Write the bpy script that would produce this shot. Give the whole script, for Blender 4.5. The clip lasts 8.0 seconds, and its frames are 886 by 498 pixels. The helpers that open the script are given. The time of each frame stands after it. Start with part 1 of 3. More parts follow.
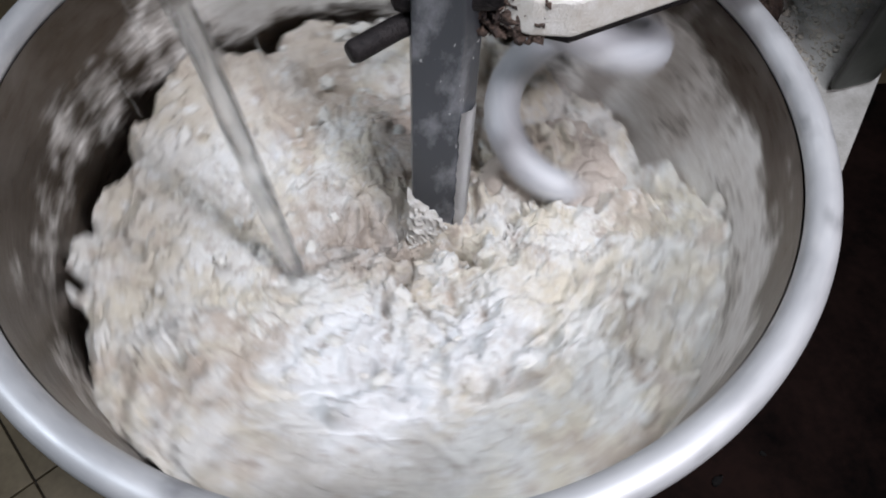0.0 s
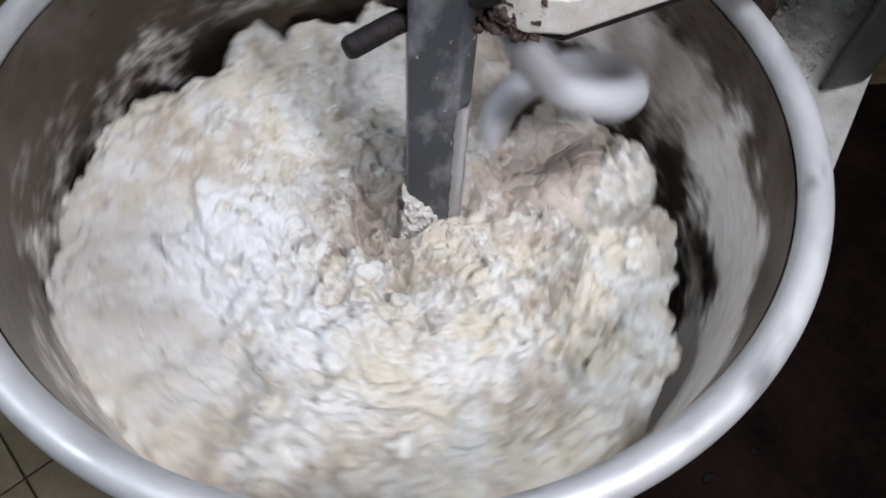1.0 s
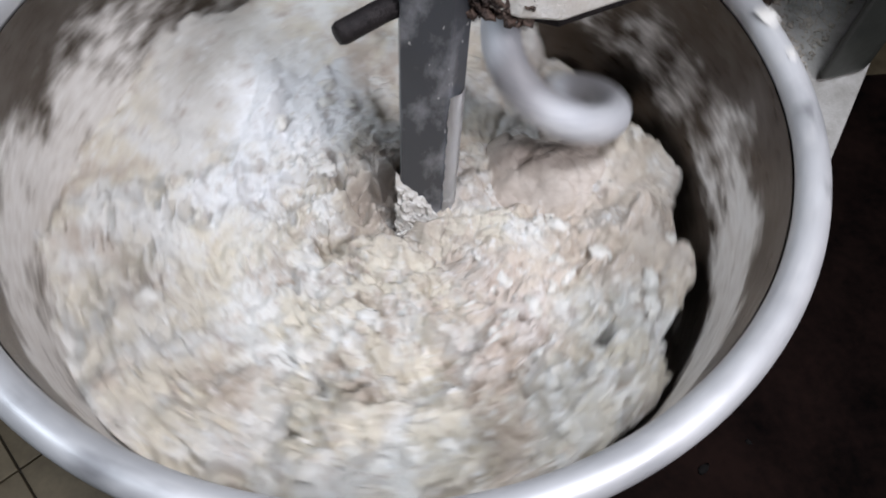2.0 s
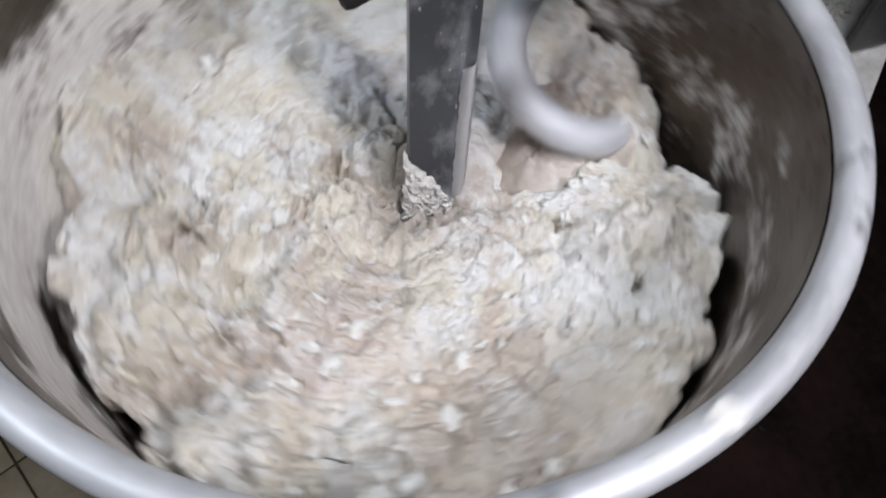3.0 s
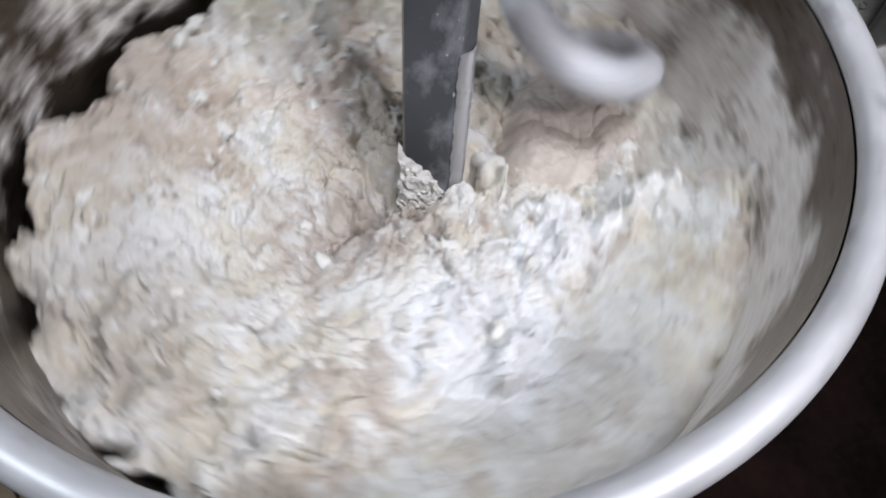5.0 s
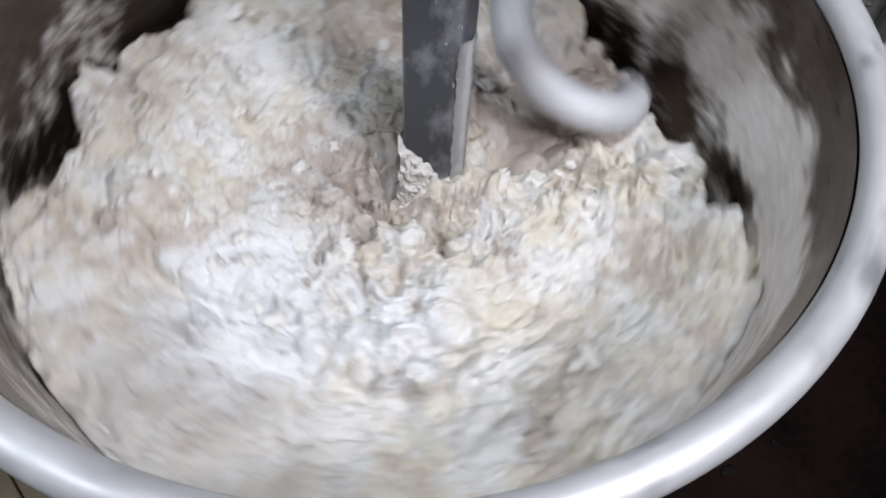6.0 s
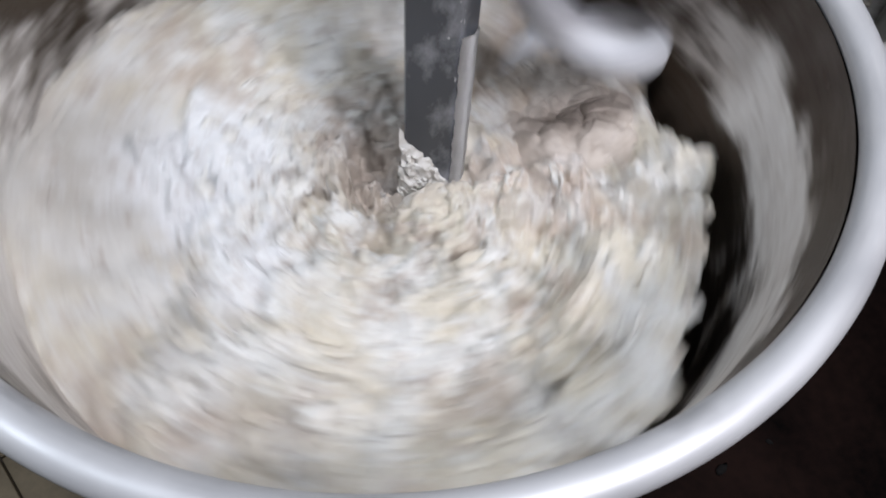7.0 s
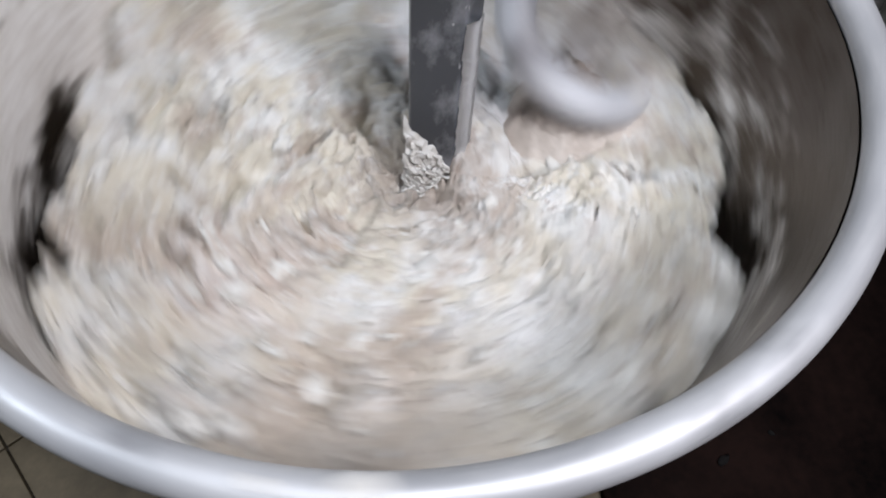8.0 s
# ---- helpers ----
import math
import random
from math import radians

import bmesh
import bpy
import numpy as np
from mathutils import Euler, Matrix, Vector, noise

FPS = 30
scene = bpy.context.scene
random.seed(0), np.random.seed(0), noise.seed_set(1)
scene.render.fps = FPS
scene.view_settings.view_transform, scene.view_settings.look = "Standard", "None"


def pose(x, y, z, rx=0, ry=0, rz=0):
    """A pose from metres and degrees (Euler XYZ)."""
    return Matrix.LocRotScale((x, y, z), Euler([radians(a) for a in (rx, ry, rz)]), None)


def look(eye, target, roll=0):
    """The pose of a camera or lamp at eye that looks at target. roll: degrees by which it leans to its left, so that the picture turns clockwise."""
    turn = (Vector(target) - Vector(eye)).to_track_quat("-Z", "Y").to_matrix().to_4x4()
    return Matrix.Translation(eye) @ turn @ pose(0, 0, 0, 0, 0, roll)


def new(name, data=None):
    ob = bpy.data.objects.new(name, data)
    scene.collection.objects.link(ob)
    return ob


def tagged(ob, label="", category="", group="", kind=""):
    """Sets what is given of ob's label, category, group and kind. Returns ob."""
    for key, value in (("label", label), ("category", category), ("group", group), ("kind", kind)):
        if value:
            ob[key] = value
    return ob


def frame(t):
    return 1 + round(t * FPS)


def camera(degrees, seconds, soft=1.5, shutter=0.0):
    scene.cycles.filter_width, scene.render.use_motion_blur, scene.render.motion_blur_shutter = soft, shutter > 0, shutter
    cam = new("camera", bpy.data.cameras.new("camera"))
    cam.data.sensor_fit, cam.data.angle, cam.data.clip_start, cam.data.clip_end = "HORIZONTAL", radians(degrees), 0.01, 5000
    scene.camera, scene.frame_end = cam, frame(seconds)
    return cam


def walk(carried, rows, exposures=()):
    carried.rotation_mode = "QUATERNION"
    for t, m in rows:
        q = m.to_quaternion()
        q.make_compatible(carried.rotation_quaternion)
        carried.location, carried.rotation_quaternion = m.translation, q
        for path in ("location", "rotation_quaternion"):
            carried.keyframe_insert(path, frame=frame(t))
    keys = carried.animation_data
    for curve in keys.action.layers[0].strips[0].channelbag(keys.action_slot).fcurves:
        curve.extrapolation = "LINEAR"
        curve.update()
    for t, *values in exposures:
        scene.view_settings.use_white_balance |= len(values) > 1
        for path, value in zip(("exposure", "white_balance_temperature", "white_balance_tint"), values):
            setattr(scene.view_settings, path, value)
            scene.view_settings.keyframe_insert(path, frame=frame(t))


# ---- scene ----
Z0 = 0.85            # height of the bowl's rim over the floor
cam = camera(64.3, 8.0, soft=1.8, shutter=1.0)
PATH = [
    (0.0, pose(0.0000, -0.3662, 1.2213, 32.62, -1.57, -3.64)),
    (0.5, pose(-0.0028, -0.3672, 1.2239, 32.37, -1.92, -4.05)),
    (1.0, pose(-0.0026, -0.3686, 1.2220, 32.51, -2.25, -3.81)),
    (2.5, pose(0.0021, -0.3630, 1.2070, 31.26, -2.42, -4.02)),
    (3.0, pose(-0.0068, -0.3526, 1.1868, 30.84, -2.29, -4.34)),
    (3.5, pose(-0.0075, -0.3492, 1.1581, 31.22, -1.41, -4.92)),
    (4.0, pose(-0.0190, -0.3445, 1.1560, 31.36, -1.23, -7.02)),
    (4.5, pose(-0.0098, -0.3419, 1.1595, 31.23, -2.30, -4.94)),
    (6.0, pose(0.0060, -0.3517, 1.1505, 31.84, -2.04, -3.18)),
    (6.5, pose(-0.0003, -0.3549, 1.1467, 32.02, -2.26, -4.05)),
    (7.0, pose(0.0024, -0.3563, 1.1497, 31.83, -2.52, -3.04)),
    (7.5, pose(0.0109, -0.3609, 1.1449, 32.08, -2.09, -2.21)),
    (8.0, pose(0.0010, -0.3630, 1.1489, 31.41, -2.41, -2.83)),
]
LIGHT_STEPS = [(0, 0.18), (1.0, 0.20), (2.5, 0.24), (3.0, 0.22), (3.5, 0.40), (4.0, 0.33), (4.5, 0.27), (6.0, 0.24), (6.5, 0.21), (8.0, 0.21)]
walk(cam, PATH, LIGHT_STEPS)

# ---- light ----
world = bpy.data.worlds.new("world")
scene.world = world
world.use_nodes = True
world.node_tree.nodes["Background"].inputs["Color"].default_value = (0.05, 0.055, 0.06, 1)


def lamp(name, at, target, size, watts, colour):
    data = bpy.data.lights.new(name, "AREA")
    data.shape, data.size, data.energy, data.color = "DISK", size, watts, colour
    ob = new(name, data)
    ob.matrix_world = look(at, target)
    return ob


lamp("left_lamp", (-1.05, -0.30, Z0 + 1.08), (0.08, -0.03, Z0 - 0.1), 0.24, 7.6, (0.82, 0.90, 1.01))
lamp("ceiling_lamp", (0.20, -0.36, Z0 + 1.45), (0.10, -0.05, Z0 - 0.1), 0.36, 14.5, (0.91, 0.95, 1.04))
# fill with no source in the room, added to brighten the bar's edge and front right
lamp("front_fill", (0.47, -0.52, Z0 + 0.62), (0.10, -0.04, Z0 - 0.1), 0.14, 4.2, (0.98, 0.95, 1.02))



# ---- materials ----
def nodes_of(name):
    m = bpy.data.materials.new(name)
    m.use_nodes = True
    t = m.node_tree
    return m, t, t.nodes["Principled BSDF"]


def node(t, kind, **values):
    n = t.nodes.new(kind)
    for key, value in values.items():
        n.inputs[key.replace("_", " ")].default_value = value
    return n


def place(t, scale=(1, 1, 1)):
    co = t.nodes.new("ShaderNodeTexCoord")
    m = t.nodes.new("ShaderNodeMapping")
    m.inputs["Scale"].default_value = scale
    t.links.new(co.outputs["Object"], m.inputs["Vector"])
    return m.outputs["Vector"]


def grain(t, vec, scale, detail=4.0, rough=0.6):
    n = node(t, "ShaderNodeTexNoise", Scale=scale, Detail=detail, Roughness=rough)
    t.links.new(vec, n.inputs["Vector"])
    return n.outputs["Fac"]


def span(t, value, a, b, c=0.0, d=1.0):
    n = node(t, "ShaderNodeMapRange", From_Min=a, From_Max=b, To_Min=c, To_Max=d)
    t.links.new(value, n.inputs["Value"])
    return n.outputs["Result"]


def math_node(t, op, a, b):
    n = t.nodes.new("ShaderNodeMath")
    n.operation = op
    for i, v in enumerate((a, b)):
        if isinstance(v, (int, float)):
            n.inputs[i].default_value = v
        else:
            t.links.new(v, n.inputs[i])
    return n.outputs[0]


def blend(t, fac, a, b):
    n = t.nodes.new("ShaderNodeMix")
    n.data_type = "RGBA"
    t.links.new(fac, n.inputs["Factor"])
    for key, v in ((6, a), (7, b)):
        if isinstance(v, tuple):
            n.inputs[key].default_value = (*v, 1)
        else:
            t.links.new(v, n.inputs[key])
    return n.outputs[2]


def bump(t, shader, height, strength, distance):
    n = node(t, "ShaderNodeBump", Strength=strength, Distance=distance)
    t.links.new(height, n.inputs["Height"])
    t.links.new(n.outputs["Normal"], shader.inputs["Normal"])


def plain(name, c1, c2, scale, rough, metal=0.0, bump_by=0.2, dist=0.002, stretch=(1, 1, 1)):
    m, t, s = nodes_of(name)
    v = place(t, stretch)
    big, small = grain(t, v, scale), grain(t, v, scale * 9, 3)
    mask = span(t, math_node(t, "ADD", math_node(t, "MULTIPLY", big, 0.7), math_node(t, "MULTIPLY", small, 0.3)), 0.36, 0.64)
    t.links.new(blend(t, mask, c1, c2), s.inputs["Base Color"])
    s.inputs["Metallic"].default_value = metal
    t.links.new(span(t, small, 0.3, 0.7, rough - 0.08, rough + 0.1), s.inputs["Roughness"])
    bump(t, s, small, bump_by, dist)
    return m


def patch(t, centre, inside, outside, vec):
    """A round patch about a point, with an uneven edge: 1 within, 0 without."""
    d = t.nodes.new("ShaderNodeVectorMath")
    d.operation = "DISTANCE"
    t.links.new(vec, d.inputs[0])
    d.inputs[1].default_value = centre
    n = grain(t, vec, 22, 5, 0.65)
    far = math_node(t, "ADD", d.outputs["Value"], span(t, n, 0.2, 0.8, -0.05, 0.05))
    return span(t, far, inside, outside, 1, 0)


def dough_material():
    m, t, s = nodes_of("dough")
    v = place(t)
    cream, pale, dry, wet = (0.705, 0.65, 0.55), (0.77, 0.755, 0.725), (0.84, 0.845, 0.86), (0.42, 0.35, 0.305)
    tan, skin = (0.54, 0.46, 0.39), (0.555, 0.53, 0.495)

    def over(c, centre, inside, outside, amount, colour):
        return blend(t, math_node(t, "MULTIPLY", patch(t, centre, inside, outside, v), amount), c, colour)

    c = blend(t, span(t, grain(t, v, 21, 5, 0.6), 0.44, 0.57), cream, pale)
    c = blend(t, span(t, grain(t, v, 17, 5, 0.65), 0.51, 0.61, 0, 0.85), c, tan)
    # where the dough is tan and damp, where smooth and grey, where dry flour lies
    c = over(c, (-0.127, 0.204, -0.14), 0.05, 0.12, 0.75, tan)
    c = over(c, (-0.215, 0.03, -0.14), 0.04, 0.11, 0.5, (0.50, 0.455, 0.40))
    c = over(c, (0.02, 0.13, -0.15), 0.02, 0.07, 0.45, (0.62, 0.50, 0.45))
    c = over(c, (-0.032, -0.228, -0.14), 0.05, 0.10, 0.85, skin)
    c = over(c, (0.21, -0.11, -0.14), 0.03, 0.08, 0.35, skin)
    c = over(c, (-0.035, -0.145, -0.145), 0.045, 0.085, 0.9, dry)
    c = over(c, (0.065, -0.125, -0.145), 0.02, 0.06, 0.85, dry)
    c = over(c, (-0.15, 0.06, -0.14), 0.01, 0.05, 0.6, dry)
    c = blend(t, span(t, grain(t, v, 75, 5, 0.7), 0.55, 0.66, 0, 0.6), c, dry)
    c = blend(t, span(t, grain(t, v, 46, 5, 0.7), 0.575, 0.68, 0, 0.75), c, wet)
    # fine spots of the wet colour paint in the shade of small crevices
    c = blend(t, span(t, grain(t, v, 130, 5, 0.75), 0.60, 0.68, 0, 0.6), c, wet)
    damp = patch(t, (-0.035, -0.012, -0.18), 0.03, 0.085, v)
    c = blend(t, math_node(t, "MULTIPLY", damp, 0.8), c, (0.40, 0.335, 0.29))
    t.links.new(c, s.inputs["Base Color"])
    t.links.new(span(t, damp, 0, 1, 0.78, 0.5), s.inputs["Roughness"])
    s.inputs["Specular IOR Level"].default_value = 0.3
    chip = node(t, "ShaderNodeTexVoronoi", Scale=210.0, Randomness=1.0)
    warp = t.nodes.new("ShaderNodeVectorMath")
    warp.operation = "MULTIPLY_ADD"
    wob = node(t, "ShaderNodeTexNoise", Scale=70.0, Detail=3.0)
    t.links.new(v, wob.inputs["Vector"])
    t.links.new(wob.outputs["Color"], warp.inputs[0])
    warp.inputs[1].default_value = (0.02, 0.02, 0.02)
    t.links.new(v, warp.inputs[2])
    t.links.new(warp.outputs[0], chip.inputs["Vector"])
    h = math_node(t, "ADD", grain(t, v, 190, 7, 0.85), math_node(t, "MULTIPLY", chip.outputs["Distance"], 0.6))
    bump(t, s, h, 0.6, 0.0032)
    return m


def steel_material(name, floured, rough=0.30, base=(0.125, 0.103, 0.086)):
    """Worn stainless steel; floured: streaks of dried flour in a belt under the rim."""
    m, t, s = nodes_of(name)
    v = place(t)
    sep = t.nodes.new("ShaderNodeSeparateXYZ")
    t.links.new(v, sep.inputs[0])
    ang = math_node(t, "ARCTAN2", sep.outputs["Y"], sep.outputs["X"])
    com = t.nodes.new("ShaderNodeCombineXYZ")
    t.links.new(math_node(t, "MULTIPLY", math_node(t, "COSINE", ang, 0), 1.0), com.inputs[0])
    t.links.new(math_node(t, "MULTIPLY", math_node(t, "SINE", ang, 0), 1.0), com.inputs[1])
    t.links.new(math_node(t, "MULTIPLY", sep.outputs["Z"], 5.0), com.inputs[2])
    streak = grain(t, com.outputs[0], 4.2, 9, 0.62)
    fine = grain(t, com.outputs[0], 26, 5, 0.7)
    dust = span(t, math_node(t, "ADD", math_node(t, "MULTIPLY", streak, 0.6), math_node(t, "MULTIPLY", fine, 0.4)), 0.42, 0.62)
    if floured:
        belt = math_node(t, "MULTIPLY", span(t, sep.outputs["Z"], -0.03, -0.075), span(t, sep.outputs["Z"], -0.26, -0.20))
        lift = math_node(t, "ADD", math_node(t, "MULTIPLY", belt, 0.25), math_node(t, "ADD", math_node(t, "MULTIPLY", streak, 1.1), math_node(t, "MULTIPLY", fine, 0.35)))
        def towards(deg, a, b, most):
            d = t.nodes.new("ShaderNodeVectorMath")
            d.operation = "DOT_PRODUCT"
            t.links.new(com.outputs[0], d.inputs[0])
            d.inputs[1].default_value = (math.cos(radians(deg)), math.sin(radians(deg)), 0.0)
            return span(t, d.outputs["Value"], a, b, 0, most)

        # thick flour along one side, a belt of it on the next, thin streaks across, bare steel low down where the dough comes off
        lift = math_node(t, "ADD", lift, math_node(t, "MULTIPLY", belt, towards(-10, -0.05, 0.8, 0.13)))
        lift = math_node(t, "ADD", lift, math_node(t, "MULTIPLY", belt, towards(82, 0.4, 0.95, 0.15)))
        lift = math_node(t, "SUBTRACT", lift, towards(222, 0.3, 0.95, 0.11))
        lift = math_node(t, "SUBTRACT", lift, math_node(t, "MULTIPLY", towards(125, -0.1, 0.6, 0.30), span(t, sep.outputs["Z"], -0.12, -0.155, 0.0, 1.0)))
        cake = span(t, lift, 0.86, 1.06)
        cake = math_node(t, "MAXIMUM", cake, math_node(t, "MULTIPLY", dust, span(t, sep.outputs["Z"], -0.2, 0.0, 0.02, 0.16)))
    else:
        cake = span(t, dust, 0, 1, 0.12, 0.5)
    crust = blend(t, span(t, math_node(t, "ADD", math_node(t, "MULTIPLY", fine, 0.6), math_node(t, "MULTIPLY", streak, 0.4)), 0.40, 0.60), (0.63, 0.585, 0.54), (0.84, 0.815, 0.785))
    t.links.new(blend(t, cake, base, crust), s.inputs["Base Color"])
    t.links.new(span(t, cake, 0, 1, 1, 0), s.inputs["Metallic"])
    t.links.new(math_node(t, "ADD", span(t, fine, 0.3, 0.7, rough - 0.06, rough + 0.1), math_node(t, "MULTIPLY", cake, 0.45)), s.inputs["Roughness"])
    bump(t, s, math_node(t, "ADD", cake, math_node(t, "MULTIPLY", fine, 0.6)), 0.4, 0.003)
    return m


DOUGH = dough_material()
DAMP = plain("damp_dough", (0.42, 0.36, 0.315), (0.60, 0.54, 0.485), 16, 0.6, 0, 0.15, 0.002)
LUMP = plain("dry_lump", (0.66, 0.625, 0.56), (0.80, 0.795, 0.785), 70, 0.8, 0, 0.4, 0.002)
WALL_STEEL = steel_material("bowl_steel", True)
def rim_material():
    m, t, s = nodes_of("satin_rim_steel")
    v = place(t)
    c = blend(t, span(t, grain(t, v, 9, 5, 0.6), 0.4, 0.6), (0.42, 0.425, 0.44), (0.56, 0.565, 0.58))
    c = blend(t, span(t, grain(t, v, 150, 4, 0.6), 0.5, 0.7, 0, 0.4), c, (0.74, 0.73, 0.72))
    smudge = span(t, grain(t, v, 30, 4, 0.6), 0.60, 0.69, 0, 0.8)
    c = blend(t, smudge, c, (0.16, 0.16, 0.17))
    t.links.new(c, s.inputs["Base Color"])
    s.inputs["Metallic"].default_value = 0.35
    t.links.new(span(t, grain(t, v, 40, 5, 0.7), 0.35, 0.65, 0.40, 0.60), s.inputs["Roughness"])
    bump(t, s, grain(t, v, 220, 3), 0.15, 0.001)
    return m


RIM_STEEL = rim_material()
HOOK_STEEL = plain("hook_steel", (0.50, 0.515, 0.56), (0.76, 0.765, 0.79), 38, 0.52, 0.2, 0.6)
def bar_material():
    """Dark bare steel under thin veils of wiped flour, with a few white specks."""
    m, t, s = nodes_of("bar_steel")
    v = place(t, (1, 1, 0.55))
    veil = span(t, grain(t, v, 34, 6, 0.6), 0.48, 0.72, 0, 0.75)
    c = blend(t, veil, (0.072, 0.077, 0.088), (0.42, 0.43, 0.465))
    c = blend(t, span(t, grain(t, v, 140, 2, 0.5), 0.70, 0.74, 0, 0.8), c, (0.55, 0.55, 0.56))
    t.links.new(c, s.inputs["Base Color"])
    s.inputs["Metallic"].default_value = 0.4
    t.links.new(span(t, veil, 0, 1, 0.32, 0.6), s.inputs["Roughness"])
    bump(t, s, grain(t, v, 120, 4), 0.15, 0.001)
    return m


BAR_STEEL = bar_material()
PASTE = plain("dried_dough", (0.66, 0.63, 0.58), (0.80, 0.79, 0.77), 90, 0.75, 0, 0.6, 0.003)
FILM = plain("wet_flour_film", (0.86, 0.86, 0.88), (0.92, 0.92, 0.93), 60, 0.55, 0.0, 0.3, 0.002)
PAINT = plain("chipped_white_paint", (0.60, 0.56, 0.50), (0.76, 0.74, 0.71), 60, 0.55, 0, 0.5, 0.002)
RUST = plain("rusty_crust", (0.022, 0.014, 0.015), (0.19, 0.125, 0.095), 90, 0.8, 0, 0.9, 0.004)
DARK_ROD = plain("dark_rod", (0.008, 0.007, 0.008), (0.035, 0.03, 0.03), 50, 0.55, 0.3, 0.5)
SOOT = plain("black_dirt", (0.004, 0.003, 0.003), (0.01, 0.008, 0.008), 60, 0.9)
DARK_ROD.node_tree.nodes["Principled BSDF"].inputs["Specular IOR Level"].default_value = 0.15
HOUSING = plain("dark_housing_paint", (0.018, 0.017, 0.015), (0.035, 0.03, 0.026), 9, 0.5, 0, 0.2)
COLUMN = plain("grey_green_paint", (0.045, 0.05, 0.045), (0.075, 0.08, 0.07), 12, 0.55, 0, 0.15)
GREY_TOP = plain("dusty_grey_plate", (0.36, 0.345, 0.32), (0.54, 0.53, 0.51), 45, 0.75, 0, 0.4)
CRUMB = plain("dry_crumbs", (0.33, 0.30, 0.26), (0.60, 0.555, 0.485), 45, 0.85, 0, 0.6)
TILE = plain("beige_tile", (0.115, 0.088, 0.052), (0.215, 0.172, 0.11), 8, 0.55, 0, 0.15)
GROUT = plain("dark_grout", (0.025, 0.02, 0.015), (0.05, 0.042, 0.032), 40, 0.85)
DARK_FLOOR = plain("dark_brown_board", (0.004, 0.003, 0.003), (0.024, 0.013, 0.011), 6, 0.8, 0, 0.3)
DARK_FLOOR.node_tree.nodes["Principled BSDF"].inputs["Specular IOR Level"].default_value = 0.06
ROOM = plain("room_wall", (0.10, 0.09, 0.08), (0.14, 0.125, 0.11), 3, 0.8)


def water_material():
    m, t, s = nodes_of("water")
    s.inputs["Transmission Weight"].default_value = 1.0
    s.inputs["Roughness"].default_value = 0.02
    s.inputs["IOR"].default_value = 1.25
    s.inputs["Base Color"].default_value = (0.94, 0.96, 0.97, 1)
    v = place(t, (1, 1, 0.3))
    bump(t, s, grain(t, v, 90, 3), 0.4, 0.01)
    return m


WATER = water_material()


# ---- mesh helpers ----
def part(name, bm, material, parent, label="", smooth=False):
    me = bpy.data.meshes.new(name)
    bm.normal_update()
    bm.to_mesh(me)
    bm.free()
    if smooth:
        me.polygons.foreach_set("use_smooth", [True] * len(me.polygons))
    me.materials.append(material)
    ob = new(name, me)
    ob.parent = parent
    return tagged(ob, label)


def from_arrays(name, co, faces, material, parent, label="", smooth=True):
    me = bpy.data.meshes.new(name)
    me.from_pydata(co.tolist(), [], faces)
    me.update()
    me.polygons.foreach_set("use_smooth", [smooth] * len(me.polygons))
    me.materials.append(material)
    ob = new(name, me)
    ob.parent = parent
    return tagged(ob, label)


def empty(name, m, label, category):
    ob = new(name)
    ob.matrix_basis = m
    return tagged(ob, label, category)


def box(size, at=(0, 0, 0), bevel=0.002, turn=0.0):
    bm = bmesh.new()
    bmesh.ops.create_cube(bm, size=1, matrix=Matrix.Translation(at) @ Matrix.Rotation(turn, 4, "Z") @ Matrix.Diagonal((*size, 1)))
    if bevel:
        bmesh.ops.bevel(bm, geom=bm.edges[:], offset=bevel, segments=2, affect="EDGES", profile=0.5)
    return bm


def prism(outline, z0, z1, bevel=0.0):
    bm = bmesh.new()
    low = [bm.verts.new((x, y, z0)) for x, y in outline]
    top = [bm.verts.new((x, y, z1)) for x, y in outline]
    n = len(outline)
    bm.faces.new(top)
    bm.faces.new(low[::-1])
    for i in range(n):
        bm.faces.new((low[i], low[(i + 1) % n], top[(i + 1) % n], top[i]))
    bmesh.ops.recalc_face_normals(bm, faces=bm.faces[:])
    if bevel:
        bmesh.ops.bevel(bm, geom=bm.edges[:], offset=bevel, segments=2, affect="EDGES", profile=0.5)
    return bm


def tube(line, radii, sides=20):
    """A round rod along a line of points; radii: one for each point."""
    bm = bmesh.new()
    rings = []
    for i, p in enumerate(line):
        p = Vector(p)
        d = (Vector(line[min(i + 1, len(line) - 1)]) - Vector(line[max(i - 1, 0)])).normalized()
        side = d.cross(Vector((0, 0, 1)) if abs(d.z) < 0.95 else Vector((1, 0, 0))).normalized()
        up = side.cross(d)
        rings.append([bm.verts.new(p + radii[i] * (math.cos(a) * side + math.sin(a) * up)) for a in (2 * math.pi * k / sides for k in range(sides))])
    for a, b in zip(rings, rings[1:]):
        for k in range(sides):
            bm.faces.new((a[k], a[(k + 1) % sides], b[(k + 1) % sides], b[k]))
    bm.faces.new(rings[0][::-1])
    bm.faces.new(rings[-1])
    bmesh.ops.recalc_face_normals(bm, faces=bm.faces[:])
    return bm


def lathe(profile, steps, closed=False):
    bm = bmesh.new()
    rings = [[bm.verts.new((r * math.cos(2 * math.pi * k / steps), r * math.sin(2 * math.pi * k / steps), z)) for k in range(steps)] for r, z in profile]
    pairs = list(zip(rings, rings[1:])) + ([(rings[-1], rings[0])] if closed else [])
    for a, b in pairs:
        for k in range(steps):
            bm.faces.new((a[k], a[(k + 1) % steps], b[(k + 1) % steps], b[k]))
    return bm


